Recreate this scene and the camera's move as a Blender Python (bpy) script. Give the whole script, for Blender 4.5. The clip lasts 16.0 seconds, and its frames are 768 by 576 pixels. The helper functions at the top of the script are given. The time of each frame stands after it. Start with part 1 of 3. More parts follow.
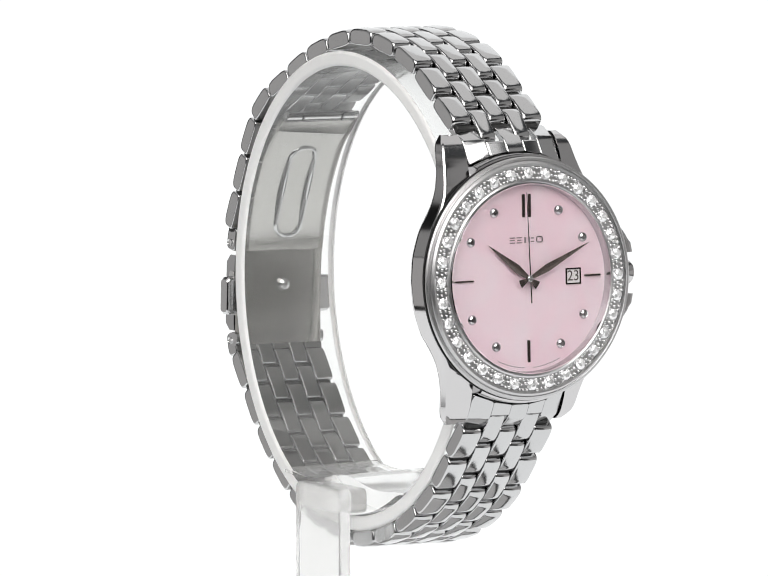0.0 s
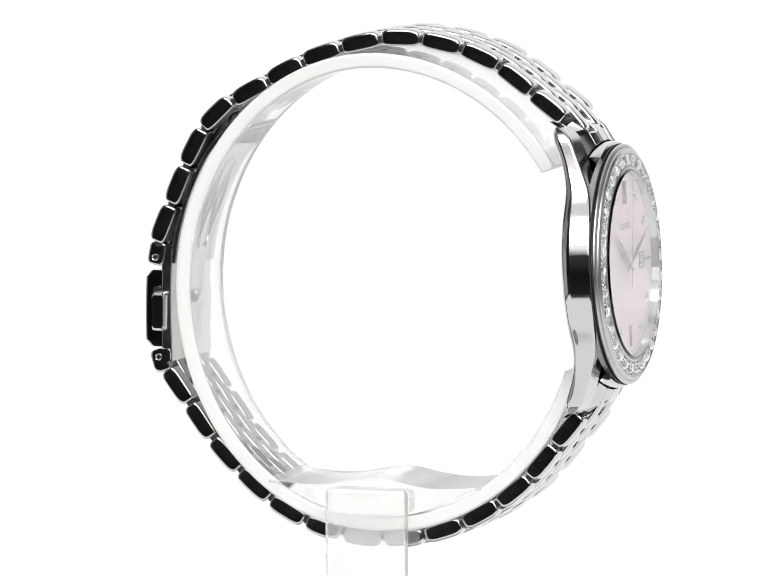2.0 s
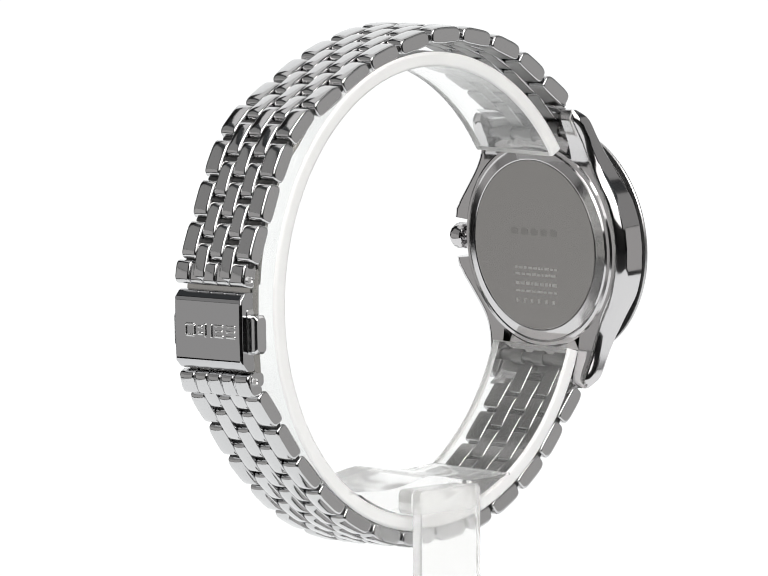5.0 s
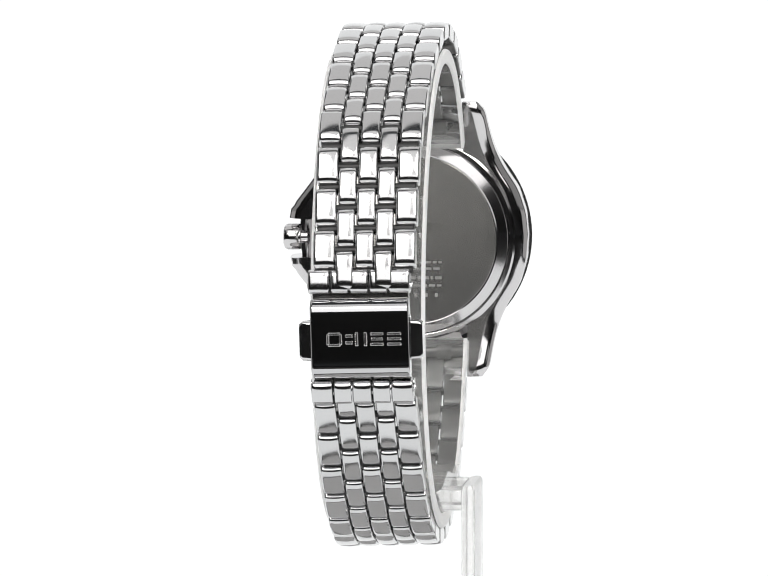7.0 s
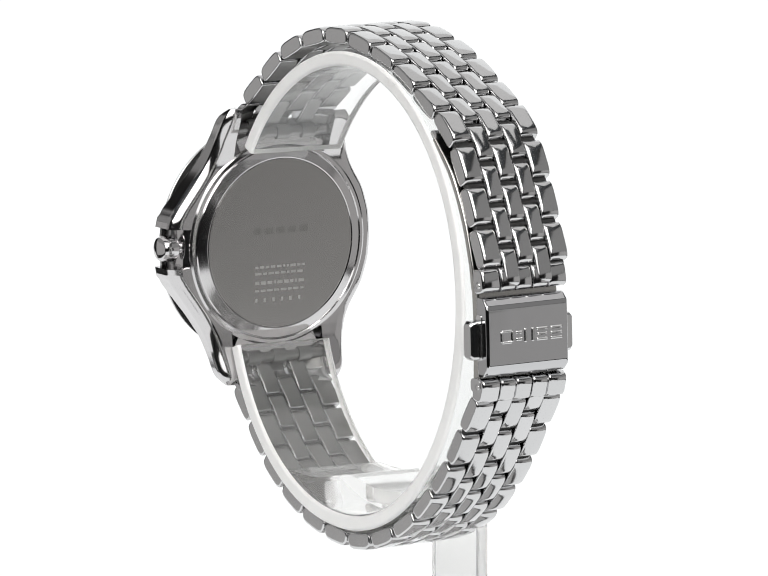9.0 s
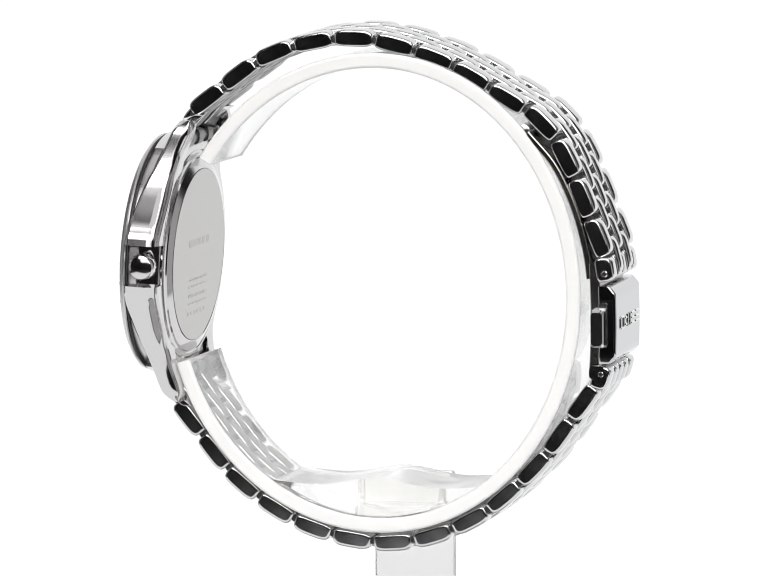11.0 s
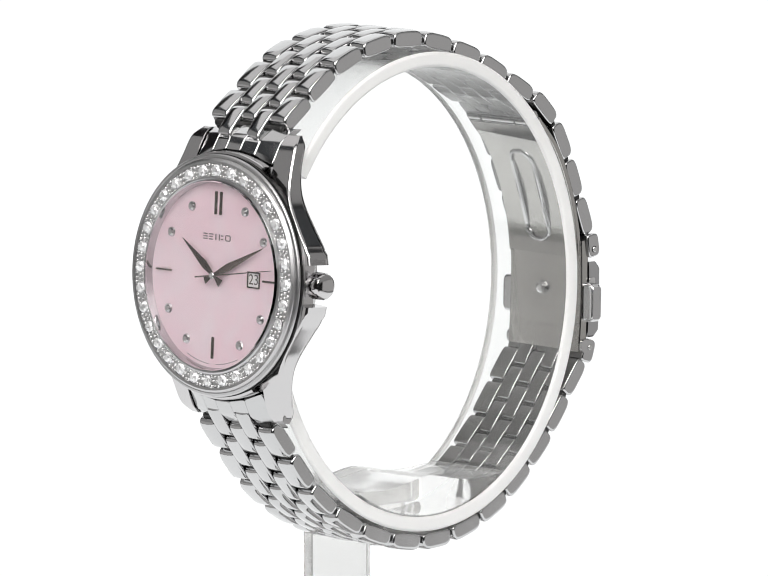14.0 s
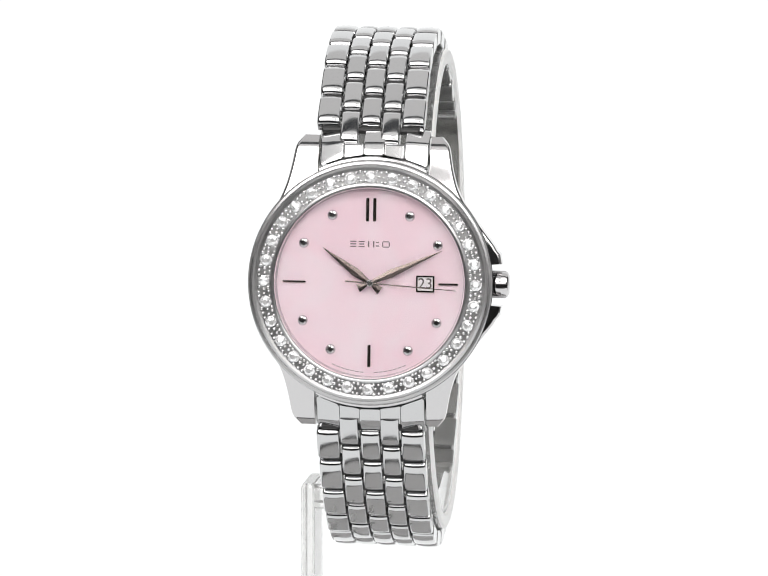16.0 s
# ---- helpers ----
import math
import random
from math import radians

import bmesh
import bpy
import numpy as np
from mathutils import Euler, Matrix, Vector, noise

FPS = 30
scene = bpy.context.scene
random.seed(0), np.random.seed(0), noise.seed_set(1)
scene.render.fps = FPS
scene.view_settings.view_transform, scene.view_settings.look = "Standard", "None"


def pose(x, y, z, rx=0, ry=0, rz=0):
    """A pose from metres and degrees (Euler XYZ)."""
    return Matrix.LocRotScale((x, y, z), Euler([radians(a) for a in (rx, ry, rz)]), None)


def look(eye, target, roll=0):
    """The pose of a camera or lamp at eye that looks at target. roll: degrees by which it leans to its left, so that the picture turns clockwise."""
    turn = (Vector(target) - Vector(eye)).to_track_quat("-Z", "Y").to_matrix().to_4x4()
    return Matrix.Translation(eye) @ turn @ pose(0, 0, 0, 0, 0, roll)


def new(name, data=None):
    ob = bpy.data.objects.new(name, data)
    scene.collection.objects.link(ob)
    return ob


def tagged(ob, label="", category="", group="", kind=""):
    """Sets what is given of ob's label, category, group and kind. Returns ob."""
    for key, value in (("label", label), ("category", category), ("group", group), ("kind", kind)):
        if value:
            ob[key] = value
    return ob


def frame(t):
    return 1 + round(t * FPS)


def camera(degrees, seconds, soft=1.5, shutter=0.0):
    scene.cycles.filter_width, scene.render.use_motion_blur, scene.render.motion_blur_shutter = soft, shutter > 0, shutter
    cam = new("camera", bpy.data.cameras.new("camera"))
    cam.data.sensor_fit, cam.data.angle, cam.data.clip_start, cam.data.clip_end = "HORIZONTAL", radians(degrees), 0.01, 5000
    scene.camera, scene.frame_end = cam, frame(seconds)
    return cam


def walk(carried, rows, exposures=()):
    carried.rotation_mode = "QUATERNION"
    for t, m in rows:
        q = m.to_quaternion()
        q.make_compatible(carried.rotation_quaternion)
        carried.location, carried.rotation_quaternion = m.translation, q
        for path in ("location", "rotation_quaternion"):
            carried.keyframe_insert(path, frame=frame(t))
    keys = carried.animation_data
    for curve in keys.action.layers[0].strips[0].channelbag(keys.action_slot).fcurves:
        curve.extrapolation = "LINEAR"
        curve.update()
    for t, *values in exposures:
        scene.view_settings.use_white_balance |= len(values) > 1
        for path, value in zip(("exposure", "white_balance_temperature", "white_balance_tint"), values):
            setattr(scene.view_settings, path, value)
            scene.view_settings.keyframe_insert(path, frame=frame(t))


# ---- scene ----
cam = camera(4.99, 16.0, soft=1.1)
EYE = Vector((0, -1.058, 0.1135))
AIM = Vector((-0.00092, 0, 0))
walk(cam, [(0, look(EYE, AIM, -0.1)), (16, look(EYE, AIM, -0.1))])

def turn(t):
    """The turntable's angle in degrees, by the clock."""
    return -327.2 + 20.12 * t


# ---------------------------------------------------------------- light
world = bpy.data.worlds.new("studio_world")
world.use_nodes = True
scene.world = world
world.node_tree.nodes["Background"].inputs[0].default_value = (0.9, 0.95, 1.0, 1)
world.node_tree.nodes["Background"].inputs[1].default_value = 0.06
scene.view_settings.exposure = 0.0


# ---------------------------------------------------------------- materials
def material(name, colour, metal=0.0, rough=0.5, vary=0.0, scale=400.0, bump=0.0, stretch=(1, 1, 1), trans=0.0, ior=1.5, spread=0.0):
    m = bpy.data.materials.new(name)
    m.use_nodes = True
    nt = m.node_tree
    b = nt.nodes["Principled BSDF"]
    b.inputs["Base Color"].default_value = (*colour, 1)
    b.inputs["Metallic"].default_value = metal
    b.inputs["Roughness"].default_value = rough
    b.inputs["IOR"].default_value = ior
    b.inputs["Transmission Weight"].default_value = trans
    if vary or bump or spread:
        co = nt.nodes.new("ShaderNodeTexCoord")
        mp = nt.nodes.new("ShaderNodeMapping")
        mp.inputs["Scale"].default_value = stretch
        nt.links.new(co.outputs["Object"], mp.inputs["Vector"])
        n1 = nt.nodes.new("ShaderNodeTexNoise")
        n1.inputs["Scale"].default_value = scale
        n1.inputs["Detail"].default_value = 3
        n2 = nt.nodes.new("ShaderNodeTexNoise")
        n2.inputs["Scale"].default_value = scale * 0.13
        nt.links.new(mp.outputs[0], n1.inputs["Vector"])
        nt.links.new(co.outputs["Object"], n2.inputs["Vector"])
        add = nt.nodes.new("ShaderNodeMath")
        add.operation = "ADD"
        nt.links.new(n1.outputs["Fac"], add.inputs[0])
        nt.links.new(n2.outputs["Fac"], add.inputs[1])
        if vary:
            r = nt.nodes.new("ShaderNodeMapRange")
            r.inputs["From Min"].default_value, r.inputs["From Max"].default_value = 0.6, 1.4
            r.inputs["To Min"].default_value, r.inputs["To Max"].default_value = max(0, rough - vary), rough + vary
            nt.links.new(add.outputs[0], r.inputs["Value"])
            nt.links.new(r.outputs[0], b.inputs["Roughness"])
        if spread:
            info = nt.nodes.new("ShaderNodeObjectInfo")
            mix = nt.nodes.new("ShaderNodeMix")
            mix.data_type = "RGBA"
            mix.inputs["A"].default_value = (*[c * (1 - spread) for c in colour], 1)
            mix.inputs["B"].default_value = (*[min(1, c * (1 + spread)) for c in colour], 1)
            nt.links.new(info.outputs["Random"], mix.inputs["Factor"])
            nt.links.new(mix.outputs["Result"], b.inputs["Base Color"])
        if bump:
            bp = nt.nodes.new("ShaderNodeBump")
            bp.inputs["Strength"].default_value = bump
            bp.inputs["Distance"].default_value = 0.00005
            nt.links.new(n1.outputs["Fac"], bp.inputs["Height"])
            nt.links.new(bp.outputs[0], b.inputs["Normal"])
    return m


def glowing(name, colour, strength):
    m = bpy.data.materials.new(name)
    m.use_nodes = True
    nt = m.node_tree
    nt.nodes.remove(nt.nodes["Principled BSDF"])
    e = nt.nodes.new("ShaderNodeEmission")
    e.inputs[0].default_value, e.inputs[1].default_value = (*colour, 1), strength
    nt.links.new(e.outputs[0], nt.nodes["Material Output"].inputs[0])
    return m


STEEL = material("polished_steel", (0.62, 0.62, 0.625), 1, 0.13, 0.04, 900, 0.02, spread=0.04)
STEEL_BEZEL = material("bezel_steel", (0.6, 0.595, 0.6), 1, 0.32, 0.06, 700)
STEEL_CASE = material("case_steel", (0.62, 0.61, 0.615), 1, 0.12, 0.03, 500)
# near black, so shade in gaps and joints is put into the colour
NEAR_BLACK = material("dull_near_black", (0.05, 0.05, 0.05), 0.6, 0.5)
# unpolished inside; the colour is also darkened to hold down bright reflections
INNER = material("darkened_unpolished_steel", (0.24, 0.237, 0.235), 1, 0.34, 0.08, 900, 0.1)
PLATE = material("satin_steel", (0.54, 0.53, 0.51), 1, 0.19, 0.06, 1500, 0.06, (0.05, 1, 1))
MIRROR = material("mirror_steel", (0.55, 0.55, 0.56), 1, 0.05, 0.02, 500)
BACK = material("caseback_steel", (0.48, 0.47, 0.46), 1, 0.23, 0.02, 250)
WORN = material("worn_engraving", (0.42, 0.41, 0.40), 1, 0.24)
ENGRAVED = material("engraving", (0.6, 0.59, 0.58), 1, 0.42)
RELIEF = material("relief_steel", (0.75, 0.75, 0.75), 1, 0.2)
DARK_STEEL = material("hand_steel", (0.16, 0.13, 0.12), 1, 0.22)
MARK = material("grey_print", (0.25, 0.2, 0.21), 0.6, 0.4)
INK = material("ink", (0.09, 0.07, 0.07), 0, 0.5)
DATE_WHITE = material("date_white", (0.85, 0.82, 0.83), 0, 0.5)
ACRYLIC = material("clear_acrylic", (0.98, 0.985, 0.98), 0, 0.05, trans=0.965, ior=1.49)
SAWN = material("sawn_acrylic_edge", (0.98, 0.98, 0.975), 0, 0.4, 0.08, 600, 0.1, trans=0.12, ior=1.49)
SEAT = material("seat_acrylic", (0.98, 0.98, 0.975), 0, 0.06, trans=0.93, ior=1.49)
MILKY = material("hazy_acrylic", (0.97, 0.97, 0.965), 0, 0.12, trans=0.82, ior=1.49)
BASE = material("grey_plastic", (0.46, 0.46, 0.46), 0, 0.35, 0.1, 200)
CRYSTAL = material("watch_crystal", (1, 1, 1), 0, 0.0, trans=1.0, ior=1.45)
GEM = material("clear_gem", (0.96, 0.96, 0.97), 0.5, 0.04, ior=2.2)


def dial_material():
    m = material("pink_sunray_dial", (0.93, 0.69, 0.75), 0.15, 0.38)
    nt = m.node_tree
    b = nt.nodes["Principled BSDF"]
    co = nt.nodes.new("ShaderNodeTexCoord")
    pearl = nt.nodes.new("ShaderNodeTexNoise")
    pearl.inputs["Scale"].default_value = 130
    pearl.inputs["Detail"].default_value = 4
    pearl.inputs["Distortion"].default_value = 1.2
    tint = nt.nodes.new("ShaderNodeValToRGB")
    tint.color_ramp.elements[0].position, tint.color_ramp.elements[0].color = 0.35, (0.95, 0.71, 0.785, 1)
    tint.color_ramp.elements[1].position, tint.color_ramp.elements[1].color = 0.7, (0.96, 0.81, 0.865, 1)
    nt.links.new(co.outputs["Object"], pearl.inputs["Vector"])
    nt.links.new(pearl.outputs["Fac"], tint.inputs["Fac"])
    nt.links.new(tint.outputs["Color"], b.inputs["Base Color"])
    grad = nt.nodes.new("ShaderNodeTexGradient")
    grad.gradient_type = "RADIAL"
    mp = nt.nodes.new("ShaderNodeMapping")
    mp.inputs["Rotation"].default_value = (radians(90), 0, 0)
    n = nt.nodes.new("ShaderNodeTexNoise")
    n.noise_dimensions = "1D"
    n.inputs["Scale"].default_value = 500
    nt.links.new(co.outputs["Object"], mp.inputs["Vector"])
    nt.links.new(mp.outputs[0], grad.inputs[0])
    nt.links.new(grad.outputs["Fac"], n.inputs["W"])
    bp = nt.nodes.new("ShaderNodeBump")
    bp.inputs["Strength"].default_value = 0.08
    bp.inputs["Distance"].default_value = 0.00004
    nt.links.new(n.outputs["Fac"], bp.inputs["Height"])
    nt.links.new(bp.outputs[0], b.inputs["Normal"])
    return m


DIAL = dial_material()
# the sweep is no lamp: its even white is put in as glow
WHITE_GLOW = glowing("self_glowing_sweep", (0.99, 1.0, 1.0), 1.06)
BANK = glowing("bank_cloth", (1.0, 0.99, 0.98), 1.7)
UPPER = glowing("upper_bank_cloth", (1.0, 0.99, 0.98), 0.95)
KEY = glowing("added_key_glow", (1.0, 0.98, 0.96), 5.2)
SOFTBOX = glowing("ceiling_cloth", (1.0, 0.99, 0.98), 0.75)
# glow of the added fill panels at the sides, lower and upper
SIDE_FILL = glowing("side_fill_glow", (1.0, 0.985, 0.97), 0.45)
UPPER_FILL = glowing("upper_fill_glow", (1.0, 0.99, 0.98), 0.3)
DARK_WALL = material("dark_studio_wall", (0.06, 0.058, 0.058), 0, 0.8, 0.1, 8)

# ---------------------------------------------------------------- mesh helpers (millimetres)
HEAD = Matrix.Translation((0.42, -28.9, 3.72)) @ pose(0, 0, 0, -2.95, 0.75, 0)
FACE = HEAD @ Matrix.Translation((0, -0.28, 0))  # the dial lies close under the crystal
CLASP = Matrix.Translation((0.75, 28.15, -3)) @ pose(0, 0, 0, 0, 1.5, 0) @ Matrix.Translation((0, -28, 3))
ONE = Matrix.Identity(4)


def part(name, bm, mat, parent=None, label="", m=ONE, sharp=35, at=None):
    """Links a bmesh, drawn in millimetres, as one mesh object."""
    bmesh.ops.transform(bm, matrix=Matrix.Scale(0.001, 4) @ m, verts=bm.verts)
    bmesh.ops.recalc_face_normals(bm, faces=bm.faces)
    for f in bm.faces:
        f.smooth = True
    me = bpy.data.meshes.new(name)
    bm.to_mesh(me)
    bm.free()
    me.set_sharp_from_angle(angle=radians(sharp))
    me.materials.append(mat)
    ob = new(name, me)
    if parent:
        ob.parent = parent
    if at is not None:
        ob.matrix_basis = at
    if label:
        ob["label"] = label
    return ob


def again(name, me, parent, m, label=""):
    ob = new(name, me)
    ob.parent, ob.matrix_basis = parent, m
    if label:
        ob["label"] = label
    return ob


def metres(m):
    """A pose in millimetres as one in metres."""
    m = m.copy()
    m.translation *= 0.001
    return m


def loft(bm, rings, caps=True, loop=False):
    vs = [[bm.verts.new(p) for p in r] for r in rings]
    n = len(vs[0])
    pairs = list(zip(vs, vs[1:])) + ([(vs[-1], vs[0])] if loop else [])
    for a, b in pairs:
        for i in range(n):
            bm.faces.new((a[i], a[(i + 1) % n], b[(i + 1) % n], b[i]))
    if caps and not loop:
        bm.faces.new(vs[0][::-1])
        bm.faces.new(vs[-1])


def lathe(bm, profile, n=96, close=True):
    """Turns (radius, y) round the y axis; close joins the last point to the first."""
    rings = []
    for i in range(n):
        a = 2 * math.pi * i / n
        rings.append([(r * math.sin(a), y, r * math.cos(a)) for r, y in profile])
    vs = [[bm.verts.new(p) for p in r] for r in rings]
    k = len(profile)
    for i in range(n):
        a, b = vs[i], vs[(i + 1) % n]
        for j in range(k if close else k - 1):
            bm.faces.new((a[j], a[(j + 1) % k], b[(j + 1) % k], b[j]))


def disc(bm, r, y0, y1, n=72, bevel=0.0):
    """A solid disc, its axis along y, from y0 (outward) to y1."""
    ring = lambda q, y: [(q * math.sin(2 * math.pi * i / n), y, q * math.cos(2 * math.pi * i / n)) for i in range(n)]
    rings = [ring(r - bevel, y0), ring(r, y0 + bevel), ring(r, y1)] if bevel else [ring(r, y0), ring(r, y1)]
    loft(bm, rings)


def rounded(w, h, r, n=4):
    """A rounded rectangle's outline about the origin."""
    out = []
    for cx, cy, a0 in ((w / 2 - r, h / 2 - r, 0), (-w / 2 + r, h / 2 - r, 90), (-w / 2 + r, -h / 2 + r, 180), (w / 2 - r, -h / 2 + r, 270)):
        e = 0.02 + 0.1 * r
        c0, s0 = math.cos(radians(a0)), math.sin(radians(a0))
        out.append((cx + r * c0 + e * s0, cy + r * s0 - e * c0))
        for i in range(n + 1):
            a = radians(a0 + 90 * i / n)
            out.append((cx + r * math.cos(a), cy + r * math.sin(a)))
        out.append((cx - r * s0 - e * c0, cy + r * c0 - e * s0))
    return out


def slab(bm, w, h, y0, y1, r=0.3, bevel=0.1, cx=0.0, cz=0.0):
    """A rounded plate in the x-z plane with its front at y0 and its back at y1."""
    sgn = 1 if y1 > y0 else -1
    a = [(cx + x, y0, cz + z) for x, z in rounded(w - 2 * bevel, h - 2 * bevel, max(r - bevel, 0.02))]
    b = [(cx + x, y0 + sgn * bevel, cz + z) for x, z in rounded(w, h, r)]
    c = [(cx + x, y1, cz + z) for x, z in rounded(w, h, r)]
    loft(bm, [a, b, c])


def rod(bm, x0, x1, y, z, r, n=10, m=ONE):
    loft(bm, [[m @ Vector((x, y + q * math.cos(2 * math.pi * i / n), z + q * math.sin(2 * math.pi * i / n))) for i in range(n)]
              for x, q in ((x0, r * 0.7), (x0 + 0.12, r), (x1 - 0.12, r), (x1, r * 0.7))])


def curve(points, n):
    """A smooth curve through points, as n points at equal steps of its length."""
    p = [np.array(q, float) for q in points]
    p = [2 * p[0] - p[1]] + p + [2 * p[-1] - p[-2]]
    fine = []
    for i in range(1, len(p) - 2):
        for u in np.linspace(0, 1, 60, endpoint=False):
            fine.append(0.5 * (2 * p[i] + (p[i + 1] - p[i - 1]) * u + (2 * p[i - 1] - 5 * p[i] + 4 * p[i + 1] - p[i + 2]) * u * u
                               + (3 * p[i] - p[i - 1] - 3 * p[i + 1] + p[i + 2]) * u ** 3))
    fine.append(p[-2])
    fine = np.array(fine)
    s = np.concatenate([[0], np.cumsum(np.linalg.norm(np.diff(fine, axis=0), axis=1))])
    q = np.linspace(0, s[-1], n)
    return np.stack([np.interp(q, s, fine[:, k]) for k in range(fine.shape[1])], 1), s[-1]


def lettering(text, size, m, mat, parent, name, depth=0.02):
    cu = bpy.data.curves.new(name, "FONT")
    cu.body, cu.size, cu.extrude, cu.align_x, cu.align_y = text, size, depth, "CENTER", "CENTER"
    tmp = bpy.data.objects.new(name, cu)
    scene.collection.objects.link(tmp)
    me = bpy.data.meshes.new_from_object(tmp.evaluated_get(bpy.context.evaluated_depsgraph_get()))
    bpy.data.objects.remove(tmp)
    me.transform(Matrix.Scale(0.001, 4) @ m @ pose(0, 0, 0, 90, 0, 0))
    me.materials.clear()
    me.materials.append(mat)
    ob = new(name, me)
    ob.parent = parent
    return ob


# ---------------------------------------------------------------- the studio round it
def sheet(name, corners, mat, label, thick=0.004):
    bm = bmesh.new()
    c = [Vector(q) for q in corners]
    nrm = (c[1] - c[0]).cross(c[2] - c[0]).normalized() * thick
    loft(bm, [[1000 * q for q in c], [1000 * (q + nrm) for q in c]])
    return tagged(part(name, bm, mat), label, "studio", kind="structure")


def studio():
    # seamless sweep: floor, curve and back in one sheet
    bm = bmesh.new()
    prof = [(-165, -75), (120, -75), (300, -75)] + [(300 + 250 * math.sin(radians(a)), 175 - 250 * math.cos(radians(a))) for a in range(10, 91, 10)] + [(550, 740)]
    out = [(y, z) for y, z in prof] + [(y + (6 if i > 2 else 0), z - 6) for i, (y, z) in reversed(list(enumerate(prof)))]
    # a run of unseen floor cut narrow so steel reflects dark beside it, widening towards the back
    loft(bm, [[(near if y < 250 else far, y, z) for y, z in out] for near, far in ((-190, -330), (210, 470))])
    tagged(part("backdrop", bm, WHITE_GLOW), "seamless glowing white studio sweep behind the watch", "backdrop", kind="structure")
    # bright light bank, from just over the camera up to overhead; behind it a dimmer cloth ceiling
    for name, prof, mat, label in (("light_bank", [(-810, 150), (-760, 240), (-690, 330)], BANK, "bright white cloth light bank over the camera"),
                                   ("upper_bank", [(-672, 350), (-610, 410), (-400, 550), (-205, 604)], UPPER, "softer white cloth leading up from the light bank"),
                                   ("ceiling", [(-70, 640), (200, 670), (540, 700)], SOFTBOX, "dim white cloth ceiling")):
        bm = bmesh.new()
        out = prof + [(y - 2, z + 12) for y, z in reversed(prof)]
        loft(bm, [[(x, y, z) for y, z in out] for x in ((-600, 600) if mat is SOFTBOX else (-480, 480))])
        tagged(part(name, bm, mat), label, "studio light", kind="structure")
    # two unseen glowing squares added side by side, in front of the cloth, to brighten the dial
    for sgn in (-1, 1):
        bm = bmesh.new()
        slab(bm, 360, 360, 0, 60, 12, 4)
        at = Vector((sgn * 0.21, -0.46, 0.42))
        ob = part("added_key_panel", bm, KEY)
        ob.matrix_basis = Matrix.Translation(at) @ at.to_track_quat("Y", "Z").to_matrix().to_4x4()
        tagged(ob, "unseen glowing square panel, added to brighten the dial", "studio light", kind="structure")
    # unseen glowing panels added on both sides to brighten the steel, then the dark room
    for name, low, high, front, mat, label in (("fill_panel", -0.2, 0.1, -0.29, SIDE_FILL, "unseen glowing side panel, added to brighten the steel"), ("upper_fill_panel", 0.11, 0.5, -0.62, UPPER_FILL, "unseen dimmer glowing panel above, added as side fill")):
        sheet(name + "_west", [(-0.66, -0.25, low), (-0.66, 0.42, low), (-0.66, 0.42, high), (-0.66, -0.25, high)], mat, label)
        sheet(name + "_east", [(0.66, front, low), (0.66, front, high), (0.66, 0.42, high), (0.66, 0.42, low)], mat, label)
    sheet("wall_south", [(-1.6, -1.7, -0.3), (1.6, -1.7, -0.3), (1.6, -1.7, 1.3), (-1.6, -1.7, 1.3)], DARK_WALL, "dark wall of the studio")
    sheet("wall_north", [(-1.6, 1.0, -0.3), (-1.6, 1.0, 1.3), (1.6, 1.0, 1.3), (1.6, 1.0, -0.3)], DARK_WALL, "dark wall of the studio")
    sheet("wall_west", [(-1.6, -1.69, -0.29), (-1.6, -1.69, 1.3), (-1.6, 0.99, 1.3), (-1.6, 0.99, -0.29)], DARK_WALL, "dark wall of the studio")
    sheet("wall_east", [(1.6, -1.69, -0.29), (1.6, 0.99, -0.29), (1.6, 0.99, 1.3), (1.6, -1.69, 1.3)], DARK_WALL, "dark wall of the studio")
    sheet("floor", [(-1.6, -1.7, -0.31), (-1.6, 1.0, -0.31), (1.6, 1.0, -0.31), (1.6, -1.7, -0.31)], DARK_WALL, "dark floor of the studio")


studio()

# ---------------------------------------------------------------- the watch
watch = tagged(new("wristwatch"), "polished steel wristwatch with pink dial and clear-stone bezel", "wristwatch")
watch.rotation_mode = "QUATERNION"

TOP = [(-23.3, 21.15), (-21.5, 22.8), (-13.2, 28.55), (-3.0, 30.65), (7.1, 28.45), (16.15, 23.75), (20.2, 21.15), (23.3, 16.8), (27.2, 7.4), (28.0, 5.0)]
LOW = [(26.9, -10.15), (25.5, -12.2), (19.4, -20.35), (11.5, -26.9), (2.0, -29.9), (-8.25, -28.55), (-17.2, -23.45), (-23.9, -15.7), (-25.4, -13.75)]


def lean(y, z):
    """How far the bracelet hangs askew there, as a pose about its own middle."""
    a = 1.0 + 1.0 * min(1, max(0, (24 - z) / 24)) * min(1, max(0, (y + 24) / 30))
    k = min(1, max(0, (y + 10) / 35))
    return Matrix.Translation((0.35 * k, y - 0.12 * k, z)) @ pose(0, 0, 0, 0, a, 0) @ Matrix.Translation((0, -y, -z))


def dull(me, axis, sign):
    """Gives the inner faces of a steel piece their unpolished finish, coloured darker to hold down bright reflections.
    """
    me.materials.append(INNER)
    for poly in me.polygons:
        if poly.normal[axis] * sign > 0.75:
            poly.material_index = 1


